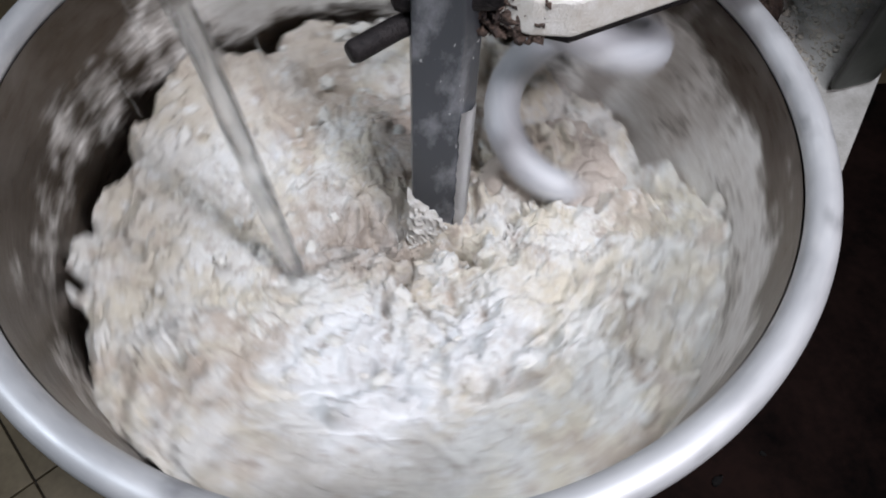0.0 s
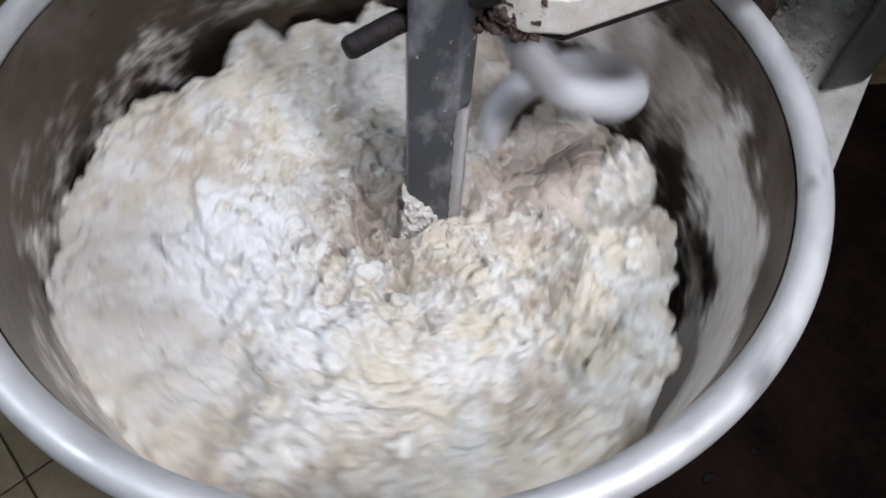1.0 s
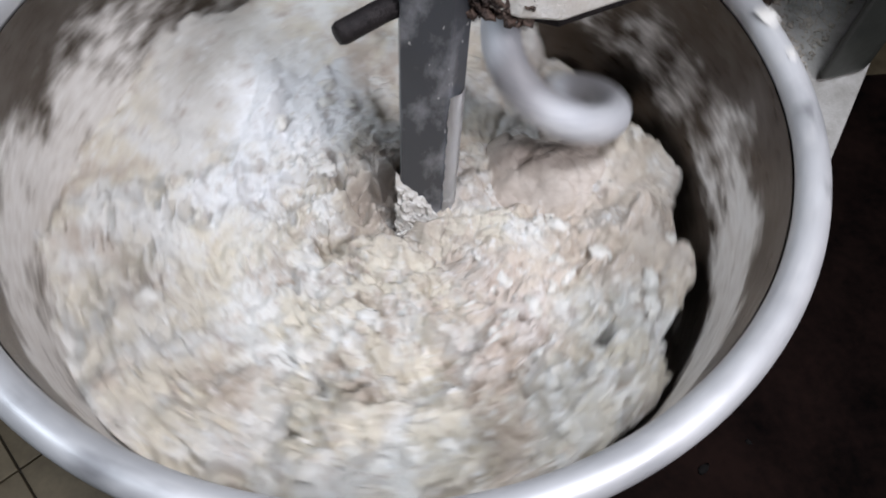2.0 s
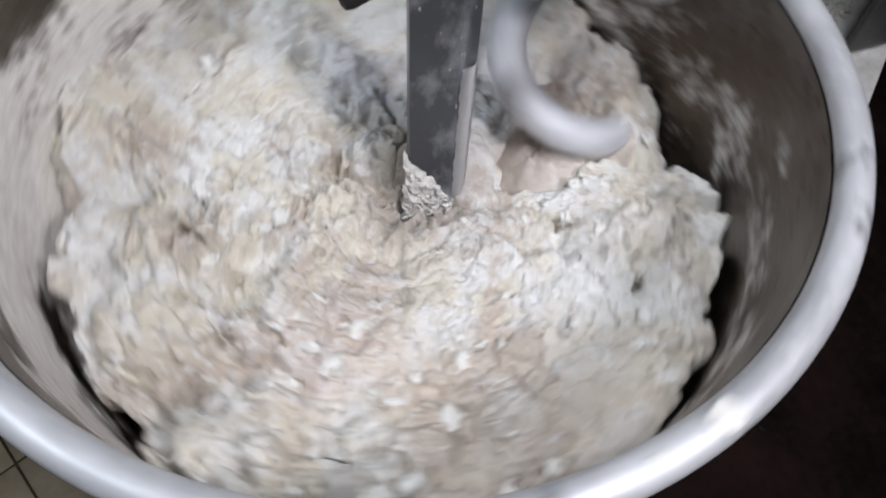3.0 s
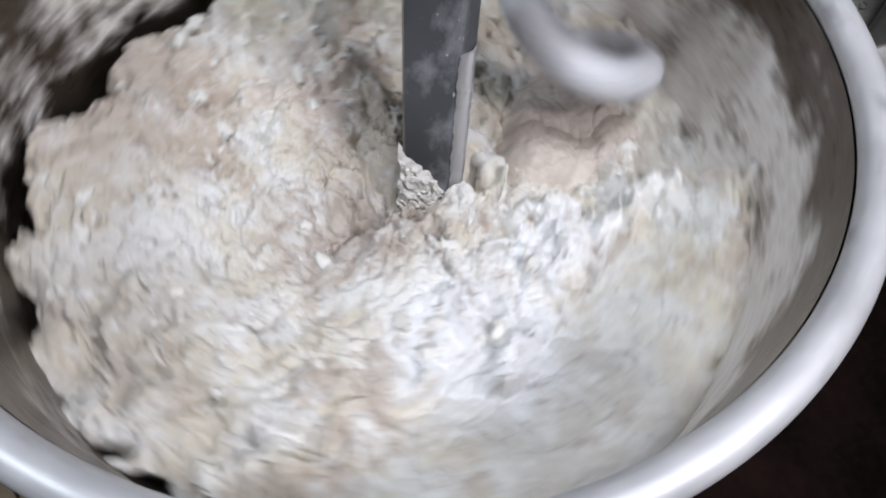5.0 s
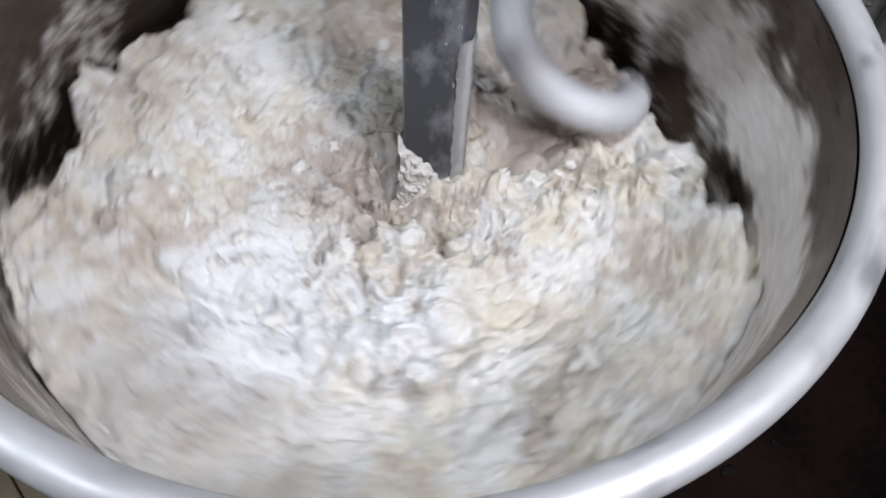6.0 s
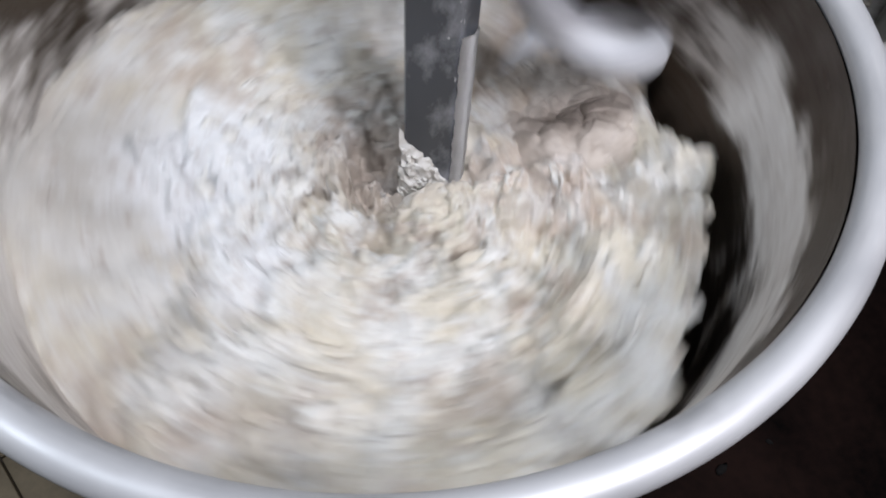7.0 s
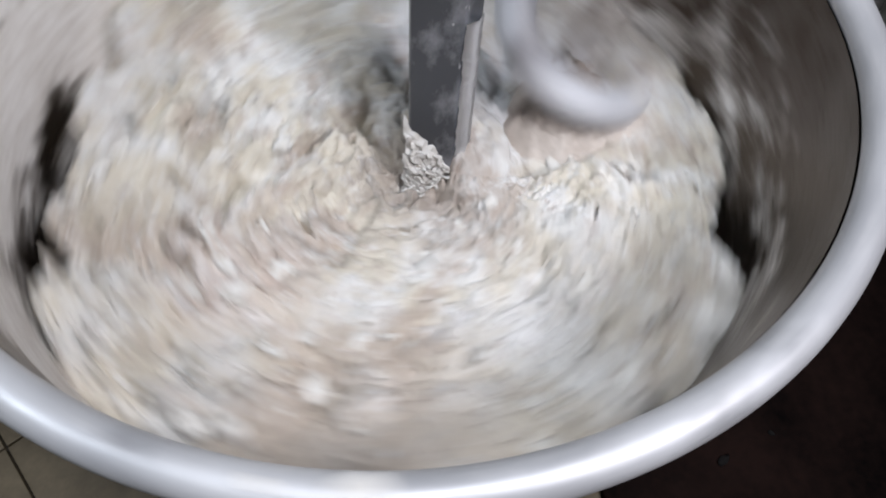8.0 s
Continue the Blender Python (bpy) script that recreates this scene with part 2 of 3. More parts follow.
def hashed(ix, iy, iz, seed):
    h = (ix * 374761393 + iy * 668265263 + iz * 2147483647 + seed * 1274126177) & 0xFFFFFFFF
    h = ((h ^ (h >> 13)) * 1274126177) & 0xFFFFFFFF
    h = ((h ^ (h >> 15)) * 2246822519) & 0xFFFFFFFF
    return ((h ^ (h >> 16)) & 0xFFFF) / 32767.5 - 1.0


def wave(co, size, seed):
    """Smooth noise in -1..1 at points (n, 3), with lumps of about the given size."""
    q = co / size + seed * 17.31
    i = np.floor(q).astype(np.int64)
    f = q - i
    w = f * f * f * (f * (f * 6 - 15) + 10)
    total = np.zeros(len(co))
    for dx in (0, 1):
        for dy in (0, 1):
            for dz in (0, 1):
                k = (w[:, 0] if dx else 1 - w[:, 0]) * (w[:, 1] if dy else 1 - w[:, 1]) * (w[:, 2] if dz else 1 - w[:, 2])
                total += k * hashed(i[:, 0] + dx, i[:, 1] + dy, i[:, 2] + dz, seed)
    return total


def ragged(bm, amount, size, seed):
    bm.verts.ensure_lookup_table()
    co = np.array([v.co[:] for v in bm.verts])
    d = np.stack([wave(co, size, seed + k) for k in range(3)], 1) * amount
    for v, o in zip(bm.verts, d):
        v.co += Vector(o)
    return bm


# ---- turning ----
def turned(t, table):
    return float(np.interp(t, [a for a, _ in table], [b for _, b in table]))


# degrees turned by the bowl and the dough: slow gear, a halt at 6.6 s, fast gear
BOWL_TURN = [(0, 0), (6.2, -434), (6.3, -440.5), (6.4, -445), (6.5, -447.5), (6.6, -448), (6.74, -448), (6.8, -452), (6.9, -463), (7.0, -475), (8.0, -603)]
DOUGH_TURN = [(0, 0), (6.2, -400), (6.3, -406), (6.4, -410.5), (6.5, -413), (6.6, -413.5), (6.74, -413.5), (6.8, -416), (6.9, -425), (7.0, -438), (8.0, -578)]
# rounds made by the spiral
HOOK_ROUNDS = [(0, -0.42), (0.2, 0.0), (1.0, 1.88), (2.4, 5.04), (3.25, 7.0), (4.5, 9.93), (5.85, 13.0), (6.31, 14.0), (6.4, 14.09), (6.5, 14.18), (6.6, 14.23), (6.74, 14.25), (6.8, 14.32), (6.9, 14.62), (7.0, 15.0), (7.1, 15.3), (7.2, 15.65), (7.3, 16.05), (7.4, 16.55), (7.5, 17.15), (8.0, 19.4)]


# ---- floor and room ----
def build_room():
    bm = bmesh.new()
    bmesh.ops.create_grid(bm, x_segments=2, y_segments=2, size=2.6)
    floor = part("floor", bm, GROUT, None)
    tagged(floor, "dark grout bed under beige floor tiles", "floor", kind="structure")
    pitch, turn = 0.30, radians(38)
    c, s = math.cos(turn), math.sin(turn)
    tile = box((pitch - 0.0035, pitch - 0.0035, 0.012), bevel=0.0015)
    me = bpy.data.meshes.new("tile")
    tile.to_mesh(me)
    tile.free()
    me.materials.append(TILE)
    rng = random.Random(3)
    for i in range(-12, 15):
        for j in range(-12, 13):
            u, v = (i + 0.5) * pitch, (j + 0.5) * pitch
            x, y = -0.624 + c * u - s * v, -0.02 + s * u + c * v
            if abs(x) > 2.56 or abs(y) > 2.56:
                continue
            ob = new("tile", me)
            ob.parent = floor
            ob.matrix_basis = pose(x, y, 0.004 + rng.uniform(0, 0.001), rng.uniform(-0.15, 0.15), rng.uniform(-0.15, 0.15), 38)
    h = 2.7
    for name, size, at in (("wall_north", (5.4, 0.1, h), (0, 2.65, h / 2)), ("wall_south", (5.4, 0.1, h), (0, -2.65, h / 2)),
                           ("wall_east", (0.1, 5.2, h), (2.65, 0, h / 2)), ("wall_west", (0.1, 5.2, h), (-2.65, 0, h / 2))):
        tagged(part(name, box(size, at, 0), ROOM, None), "plain dull painted room wall", "wall", kind="structure")
    tagged(part("ceiling", box((5.4, 5.4, 0.1), (0, 0, h + 0.05), 0), ROOM, None), "plain dull painted ceiling", "ceiling", kind="structure")
    board = empty("floor_board", pose(0.95, -0.35, 0.013, 0, 0, 4), "dark brown stained board lying on the tiles", "board")
    bm = box((1.25, 2.3, 0.02), (0, 0, 0.01), 0.004)
    part("board", bm, DARK_FLOOR, board)
    rng = random.Random(5)
    for x, y, r in ((0.509, -0.09, 0.012), (0.60, -0.05, 0.006)):
        bm = bmesh.new()
        bmesh.ops.create_icosphere(bm, subdivisions=2, radius=r)
        ragged(bm, r * 0.5, r, rng.randint(1, 90))
        bmesh.ops.scale(bm, vec=(1, 0.6, 0.3), verts=bm.verts[:])
        ob = part("debris", bm, SOOT, None, "small dark crumb of dirt on the floor board", True)
        ob.matrix_basis = pose(x, y, 0.034 + r * 0.3, 0, 0, rng.uniform(0, 180))
        tagged(ob, "", "crumb", "crumbs on the floor")


# ---- mixer ----
def build_mixer():
    mixer = empty("spiral_mixer", pose(0, 0, 0), "dark painted spiral dough mixer with a dusty grey top plate", "mixer")
    arc = [(0.335 * math.cos(radians(a)), 0.335 * math.sin(radians(a))) for a in range(24, 141, 6)]
    outline = [(0.468, 0.077), (0.557, 0.202), (0.86, 0.625), (0.86, 0.95), (-0.26, 0.95)] + arc[::-1]
    part("housing", prism(outline, 0.013, Z0 - 0.206), HOUSING, mixer, "dark painted steel housing")
    part("top_plate", prism(outline, Z0 - 0.206, Z0 - 0.2, 0.0015), GREY_TOP, mixer, "dusty light grey top plate")
    front = [(0.483, 0.182), (0.553, 0.200), (0.80, 0.545), (0.72, 0.46)]
    part("column", prism(front, Z0 - 0.2, 2.2, 0.012), COLUMN, mixer, "dark grey-green column", True)
    foot = lathe([(0.0, 0.45), (0.12, 0.45), (0.12, 0.40), (0.20, 0.34), (0.24, 0.013), (0.0, 0.013)], 48)
    part("turntable", foot, HOUSING, mixer, "dark turntable under the bowl", True)
    base = prism([(-0.26, 0.36), (0.30, 0.36), (0.24, -0.12), (-0.2, -0.12)], 0.013, 0.34, 0.01)
    part("base", base, HOUSING, mixer, "dark base")
    # the arm that holds the bar
    arm_outline = [(0.062, 0.012), (0.088, -0.004), (0.116, -0.007), (0.215, 0.036), (0.36, 0.10), (0.56, 0.26), (0.50, 0.40), (0.24, 0.19), (0.06, 0.075)]
    arm = part("arm", prism(arm_outline, Z0 + 0.058, Z0 + 0.088, 0.003), PAINT, mixer, "chipped white painted arm")
    # thin near-black slab, set in a little, below the white arm
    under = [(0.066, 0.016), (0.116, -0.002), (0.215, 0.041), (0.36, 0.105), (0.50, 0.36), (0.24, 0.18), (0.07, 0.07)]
    part("arm_underside", prism(under, Z0 + 0.05, Z0 + 0.058), DARK_ROD, mixer, "near-black slab under the arm")
    rng = random.Random(11)
    places = []
    for k in range(900):
        u = rng.random() ** 1.2
        x, y = 0.046 + u * 0.052, 0.016 - u * 0.018 + rng.random() ** 2 * 0.022
        places.append((x, y, Z0 + rng.uniform(0.050, 0.088), rng.uniform(0.0018, 0.0048), rng.uniform(0, 6)))
    co, faces = strewn(places, 0.8)
    co += 0.003 * np.stack([wave(co, 0.005, k) for k in (5, 6, 7)], 1)
    tagged(from_arrays("crust", co, faces, RUST, mixer, "brown rusty crust on the arm's end"), kind="stuff")
    # the fixed bar in the middle of the bowl, its foot cut to a point
    bar = part("bar", bar_mesh(), BAR_STEEL, mixer, "dark steel bar smeared with flour", False)
    part("clamp_block", box((0.075, 0.06, 0.06), (0.036, 0.034, Z0 + 0.10), 0.006), DARK_ROD, mixer, "dark clamp on the bar")
    line = [(-0.029, -0.014, Z0 + 0.056), (-0.026, -0.012, Z0 + 0.0562), (0.0, 0.006, Z0 + 0.058), (0.06, 0.04, Z0 + 0.062)]
    part("pin", tube(line, [0.0065, 0.008, 0.008, 0.008]), DARK_ROD, mixer, "dark round cross pin", True)
    # the smear on the bar's narrow face
    stripe = bmesh.new()
    n = 40
    left, right = [], []
    for k in range(n + 1):
        z = Z0 - 0.016 - 0.165 * k / n
        wob = 0.0012 * math.sin(k * 1.7) + 0.0011 * math.sin(k * 0.63 + 1)
        a, b = Vector((0.0455, -0.0005, z)), Vector((0.0595, 0.0135, z))
        u0, u1 = 0.02 + wob * 30, 0.97 + wob * 10
        left.append(stripe.verts.new(a.lerp(b, u0) + Vector((0.0012, -0.0012, 0))))
        right.append(stripe.verts.new(a.lerp(b, u1) + Vector((0.0012, -0.0012, 0))))
    mid = [stripe.verts.new((l.co + r.co) / 2 + Vector((0.0022, -0.0022, 0.0006 * math.sin(i * 2.1)))) for i, (l, r) in enumerate(zip(left, right))]
    for k in range(n):
        stripe.faces.new((left[k], left[k + 1], mid[k + 1], mid[k]))
        stripe.faces.new((mid[k], mid[k + 1], right[k + 1], right[k]))
    bmesh.ops.solidify(stripe, geom=stripe.faces[:], thickness=0.0015)
    part("smear", stripe, FILM, mixer, "white wet flour film on the bar's ground edge", True)
    n, m = 80, 44
    u, v = np.meshgrid(np.linspace(0, 1, m), np.linspace(0, 1, n))
    u, v = u.ravel(), v.ravel()
    x = 0.0075 + 0.043 * u
    top = -0.106 - 0.066 * u + 0.008 * wave(np.stack([x, 0 * x, 0 * x], 1), 0.006, 3)
    z = top * (1 - v) - 0.235 * v
    co = np.stack([x, 0 * x, z], 1)
    flake = np.stack([0.8 * x + 0.6 * z, 0.31 * x + 0.2 * z, 0.45 * (0.8 * z - 0.6 * x)], 1)
    flake += 0.003 * np.stack([wave(flake, 0.011, 20), wave(flake, 0.011, 21), wave(flake, 0.011, 22)], 1)
    thick = 0.0012 + 0.0062 * np.abs(wave(flake, 0.0075, 8)) + 0.002 * wave(flake, 0.0035, 9) + 0.003 * v
    thick *= np.clip(v * 12, 0, 1) * np.clip((1 - u) * 8, 0, 1) ** 0.5
    co[:, 0] += 0.003 * wave(co, 0.006, 10) - 0.003 * v * (1 - u)
    co[:, 1] = 0.0012 - thick - 0.001
    co[:, 2] += Z0
    skin = from_arrays("stuck_dough", co, sheet_faces(n, m), PASTE, mixer, "flaky dough stuck to the bar's foot")
    rng = random.Random(21)
    co, faces = [], []
    for k in range(170):
        u, v = rng.random(), rng.random() ** 0.8
        x, top = 0.006 + 0.044 * u, -0.104 - 0.066 * u
        mid = Vector((x, -0.003 - 0.007 * v * rng.random(), Z0 + top * (1 - v) - 0.230 * v))
        turn = Matrix.Rotation(rng.gauss(0, 0.35), 3, "X") @ Matrix.Rotation(rng.gauss(0, 0.35), 3, "Z") @ Matrix.Rotation(radians(52) + rng.gauss(0, 0.5), 3, "Y")
        size, first = rng.uniform(0.0022, 0.0062), len(co)
        for y in (-0.0007, 0.0007):
            for i in range(7):
                a = 2 * math.pi * i / 7
                r = size * rng.uniform(0.65, 1.2)
                co.append(tuple(mid + turn @ Vector((r * math.cos(a), y + 0.15 * r * math.cos(2 * a), 0.5 * r * math.sin(a)))))
        faces.append([first + i for i in range(7)])
        faces.append([first + 13 - i for i in range(7)])
        faces += [(first + i, first + 7 + i, first + 7 + (i + 1) % 7, first + (i + 1) % 7) for i in range(7)]
    tagged(from_arrays("flaking_dough", np.array(co), faces, PASTE, mixer, "pale flakes of dough on the bar's foot", False), kind="stuff")
    # crumbs on the top plate behind the bowl
    rng = random.Random(8)
    places = []
    while len(places) < 9000:
        x, y = rng.uniform(0.26, 0.70), rng.uniform(0.19, 0.62)
        if math.hypot(x, y) < 0.350 or (x - 0.462) * 1.12 > (y - 0.182):
            continue
        r = rng.uniform(0.0008, 0.0024) if rng.random() < 0.97 else rng.uniform(0.004, 0.006)
        places.append((x, y, Z0 - 0.199 + r * 0.3, r, rng.uniform(0, 6)))
    for x, y, r in ((0.448, 0.312, 0.020), (0.462, 0.330, 0.017), (0.440, 0.338, 0.016)):
        bm = bmesh.new()
        bmesh.ops.create_icosphere(bm, subdivisions=3, radius=r)
        lump = part("crust_lump", ragged(ragged(bm, r * 0.5, r, 3), r * 0.2, r * 0.3, 7), RUST, None, "dark brown crust lump lying on the mixer's top plate", True)
        lump.matrix_basis = pose(x, y, Z0 - 0.2 + r * 0.55, 0, 0, 40 * r * 100)
        tagged(lump, "", "crust lump", "crust lumps on the top plate")
    co, faces = strewn(places, 0.5)
    co += 0.0012 * np.stack([wave(co, 0.004, k) for k in (4, 5, 6)], 1)
    crumbs = from_arrays("crumbs", co, faces, CRUMB, None, "dry flour crumbs strewn over the mixer's top plate")
    tagged(crumbs, "", "crumbs", kind="stuff")


def strewn(places, flat):
    """Many small round grains in one mesh: rows of x, y, z, radius, turn."""
    bm = bmesh.new()
    bmesh.ops.create_icosphere(bm, subdivisions=1, radius=1)
    unit = np.array([v.co[:] for v in bm.verts])
    tri = [[v.index for v in f.verts] for f in bm.faces]
    bm.free()
    co, faces = [], []
    for k, (x, y, z, r, a) in enumerate(places):
        c, s = math.cos(a), math.sin(a)
        q = unit * (r, 0.8 * r, flat * r)
        co.append(np.stack([x + c * q[:, 0] - s * q[:, 1], y + s * q[:, 0] + c * q[:, 1], z + q[:, 2]], 1))
        faces += [[i + k * len(unit) for i in f] for f in tri]
    return np.concatenate(co), faces


def bar_mesh():
    """A flat bar with one chamfered edge; its foot runs to a slanting point."""
    section = [(0.011, 0.000), (0.0455, -0.0005), (0.0600, 0.0140), (0.0600, 0.040), (0.011, 0.040)]
    bm = bmesh.new()
    levels = [Z0 + 0.30, Z0 + 0.05, Z0 - 0.05, Z0 - 0.13]
    rings = [[bm.verts.new((x, y, z)) for x, y in section] for z in levels]
    foot = [bm.verts.new((x, y, Z0 - 0.135 - 0.085 * min(1, 0.5 + (x - 0.011) / 0.07))) for x, y in section]
    rings.append(foot)
    for a, b in zip(rings, rings[1:]):
        for k in range(5):
            bm.faces.new((a[k], a[(k + 1) % 5], b[(k + 1) % 5], b[k]))
    bm.faces.new(rings[0])
    bm.faces.new(rings[-1][::-1])
    bmesh.ops.recalc_face_normals(bm, faces=bm.faces[:])
    bmesh.ops.bevel(bm, geom=[e for e in bm.edges if abs((e.verts[0].co - e.verts[1].co).z) > 0.02], offset=0.0012, segments=2, affect="EDGES", profile=0.5)
    return bm


# ---- bowl ----
WALL = [(0.2885, -0.005), (0.2880, -0.03), (0.2865, -0.07), (0.2845, -0.11), (0.2810, -0.16), (0.2740, -0.21), (0.2600, -0.26), (0.2350, -0.305), (0.195, -0.335), (0.14, -0.350), (0.06, -0.354)]


def wall_radius(z):
    zs = [b for _, b in WALL][::-1]
    return float(np.interp(z, zs, [a for a, _ in WALL][::-1]))


def build_bowl():
    bowl = empty("mixing_bowl", pose(0, 0, Z0), "round stainless steel mixing bowl streaked with dried flour inside", "bowl")
    inner = WALL
    outer = [(r + 0.0025, z - (0.0025 if z < -0.3 else 0)) for r, z in WALL][::-1]
    bm = lathe(inner + [(0.0005, -0.355), (0.0005, -0.3575)] + outer, 160)
    bmesh.ops.recalc_face_normals(bm, faces=bm.faces[:])
    part("shell", bm, WALL_STEEL, bowl, "", True)
    ring = [(0.300 + 0.0112 * math.cos(a), 0.0112 * math.sin(a)) for a in (2 * math.pi * k / 20 for k in range(20))]
    bm = lathe(ring, 200, True)
    bmesh.ops.recalc_face_normals(bm, faces=bm.faces[:])
    part("rim", bm, RIM_STEEL, bowl, "thick rolled rim", True)
    rng = random.Random(4)
    for a, size in ((150, 0.0085), (142, 0.004)):
        bm = bmesh.new()
        bmesh.ops.create_icosphere(bm, subdivisions=3, radius=size)
        ragged(bm, size * 0.35, size * 0.8, rng.randint(1, 99))
        bmesh.ops.scale(bm, vec=(0.9, 1.3, 0.4), verts=bm.verts[:])
        ob = part("dough_spot", bm, PASTE, bowl, "white blob of dough on the rim", True)
        ob.matrix_basis = pose(0.3 * math.cos(radians(a)), 0.3 * math.sin(radians(a)), 0.0112, 0, 0, a)
    return bowl


# ---- dough ----
WEDGES = 24


def cells(p, size, seed):
    """Rounded clods about scattered centres: 0 between them to 1 on their tops, each of its own height."""
    q = p[:, :2] / size
    i = np.floor(q).astype(np.int64)
    best, tall = np.full(len(p), 9.0), np.zeros(len(p))
    zero = np.zeros(len(p), np.int64)
    for dx in (-1, 0, 1):
        for dy in (-1, 0, 1):
            cx, cy = i[:, 0] + dx, i[:, 1] + dy
            px = cx + 0.5 + 0.5 * hashed(cx, cy, zero, seed)
            py = cy + 0.5 + 0.5 * hashed(cx, cy, zero, seed + 1)
            size_of = 0.75 + 0.25 * hashed(cx, cy, zero, seed + 2)
            d = np.hypot(px - q[:, 0], py - q[:, 1]) / size_of
            near = d < best
            best = np.where(near, d, best)
            tall = np.where(near, size_of, tall)
    return np.sqrt(np.clip(1 - (best / 0.95) ** 2, 0, 1)) * tall


def dough_rest(deg):
    """Radius of the dough's border, before its raggedness, by the angle round it: it leaves the wall along a part of its round."""
    return np.interp(np.asarray(deg) % 360, [0, 9, 24, 42, 62, 98, 111, 123, 135, 150, 167, 184, 199, 223, 242, 264, 360],
                     [0.2848, 0.280, 0.258, 0.243, 0.252, 0.256, 0.268, 0.268, 0.273, 0.270, 0.264, 0.281, 0.260, 0.273, 0.282, 0.2848, 0.2848])


def loose(theta):
    """1 where the dough has come away from the wall, else 0."""
    return np.clip((0.283 - dough_rest(np.degrees(theta))) / 0.02, 0, 1)


def dough_edge(theta):
    p = np.stack([np.cos(theta), np.sin(theta), 0 * theta], 1)
    return dough_rest(np.degrees(theta)) + loose(theta) * (0.007 * wave(p, 0.4, 31) + 0.008 * wave(p, 0.12, 32) + 0.004 * wave(p, 0.045, 34)) + 0.002 * wave(p, 0.2, 33)


def dough_surface(r, theta):
    """Places of the dough's skin for a share r (0 centre, 1 border) and an angle."""
    rad = r * dough_edge(theta)
    p = np.stack([rad * np.cos(theta), rad * np.sin(theta), 0 * rad], 1)
    deg = np.degrees(theta) % 360
    free = loose(theta)
    z = -0.183 + 0.046 * np.clip(rad / 0.23, 0, 1) ** 0.8 + 0.017 * wave(p, 0.10, 1)
    z = z + 0.010 * np.clip((rad - 0.16) / 0.1, 0, 1)
    z = z - (0.010 + 0.012 * wave(p, 0.018, 9)) * np.exp(-(rad / 0.04) ** 2)
    # a smoother stretch by the wall, lower than the clods beside it
    brim = rad + 0.016 * wave(p, 0.045, 10) + 0.008 * wave(p, 0.015, 11)
    skin = np.clip((deg - 222) / 14, 0, 1) * np.clip((318 - deg) / 20, 0, 1) * np.clip((brim - 0.180) / 0.012, 0, 1)
    z = z + skin * (-0.018 + 0.012 * np.clip((rad - 0.20) / 0.08, 0, 1) ** 1.5)
    calm = np.clip(0.9 + 0.6 * wave(p, 0.08, 7), 0.4, 1.3) * (1 - skin * 0.75)
    bend = p + np.stack([0.016 * wave(p, 0.05, 41) + 0.005 * wave(p, 0.016, 43) + 0.002 * wave(p, 0.007, 45), 0.016 * wave(p, 0.05, 42) + 0.005 * wave(p, 0.016, 44) + 0.002 * wave(p, 0.007, 46), 0 * rad], 1)
    clods = 0.034 * (cells(bend, 0.078, 2) - 0.5) + 0.021 * (cells(bend, 0.038, 12) - 0.5) + 0.009 * (cells(bend, 0.017, 22) - 0.5) + 0.0035 * (cells(bend, 0.0075, 27) - 0.5)
    # thin flakes, torn creases and pits
    shag = 0.0020 * (1 - 2.4 * np.abs(wave(bend, 0.0135, 3))) + 0.0020 * wave(bend, 0.0062, 5) + 0.0010 * wave(p, 0.0034, 6)
    tears = -0.009 * np.exp(-(wave(bend, 0.026, 4) / 0.07) ** 2) * np.clip(wave(p, 0.03, 14) * 2.5 + 0.2, 0, 1)
    # torn layers, one over the other
    near = bend + np.stack([0.004 * wave(p, 0.009, 47), 0.004 * wave(p, 0.009, 48), 0 * rad], 1)
    level = 2.6 * wave(near, 0.019, 15) + 1.3 * wave(near, 0.008, 16)
    layer = np.floor(level) + np.clip((level - np.floor(level)) * 3.5 - 2.5, 0, 1)
    shag = shag + 0.0026 * layer + 0.0016 * np.clip(wave(near, 0.0045, 17), -0.2, 1)
    pits = -0.010 * np.clip((wave(bend, 0.010, 8) - 0.36) / 0.2, 0, 1)
    z = z + (clods + shag + tears + pits) * calm
    out = np.clip((r - 0.86) / 0.14, 0, 1)
    z = z - (0.004 + 0.014 * free) * out ** 3
    # where it lies against the wall it sticks to it, unevenly high
    z = z + (1 - free) * np.clip((r - 0.93) / 0.07, 0, 1) ** 1.5 * (0.016 * wave(p, 0.035, 53) + 0.010 * wave(p, 0.012, 54) + 0.004 * wave(p, 0.005, 55))
    shift = np.stack([wave(p, 0.013, 51), wave(p, 0.013, 52)], 1) * (0.0034 * calm * (1 - 0.6 * out))[:, None]
    p[:, :2] += shift
    p[:, 2] = z
    return p


def sheet_faces(n, m):
    return [(i * m + j, (i + 1) * m + j, (i + 1) * m + j + 1, i * m + j + 1) for i in range(n - 1) for j in range(m - 1)]


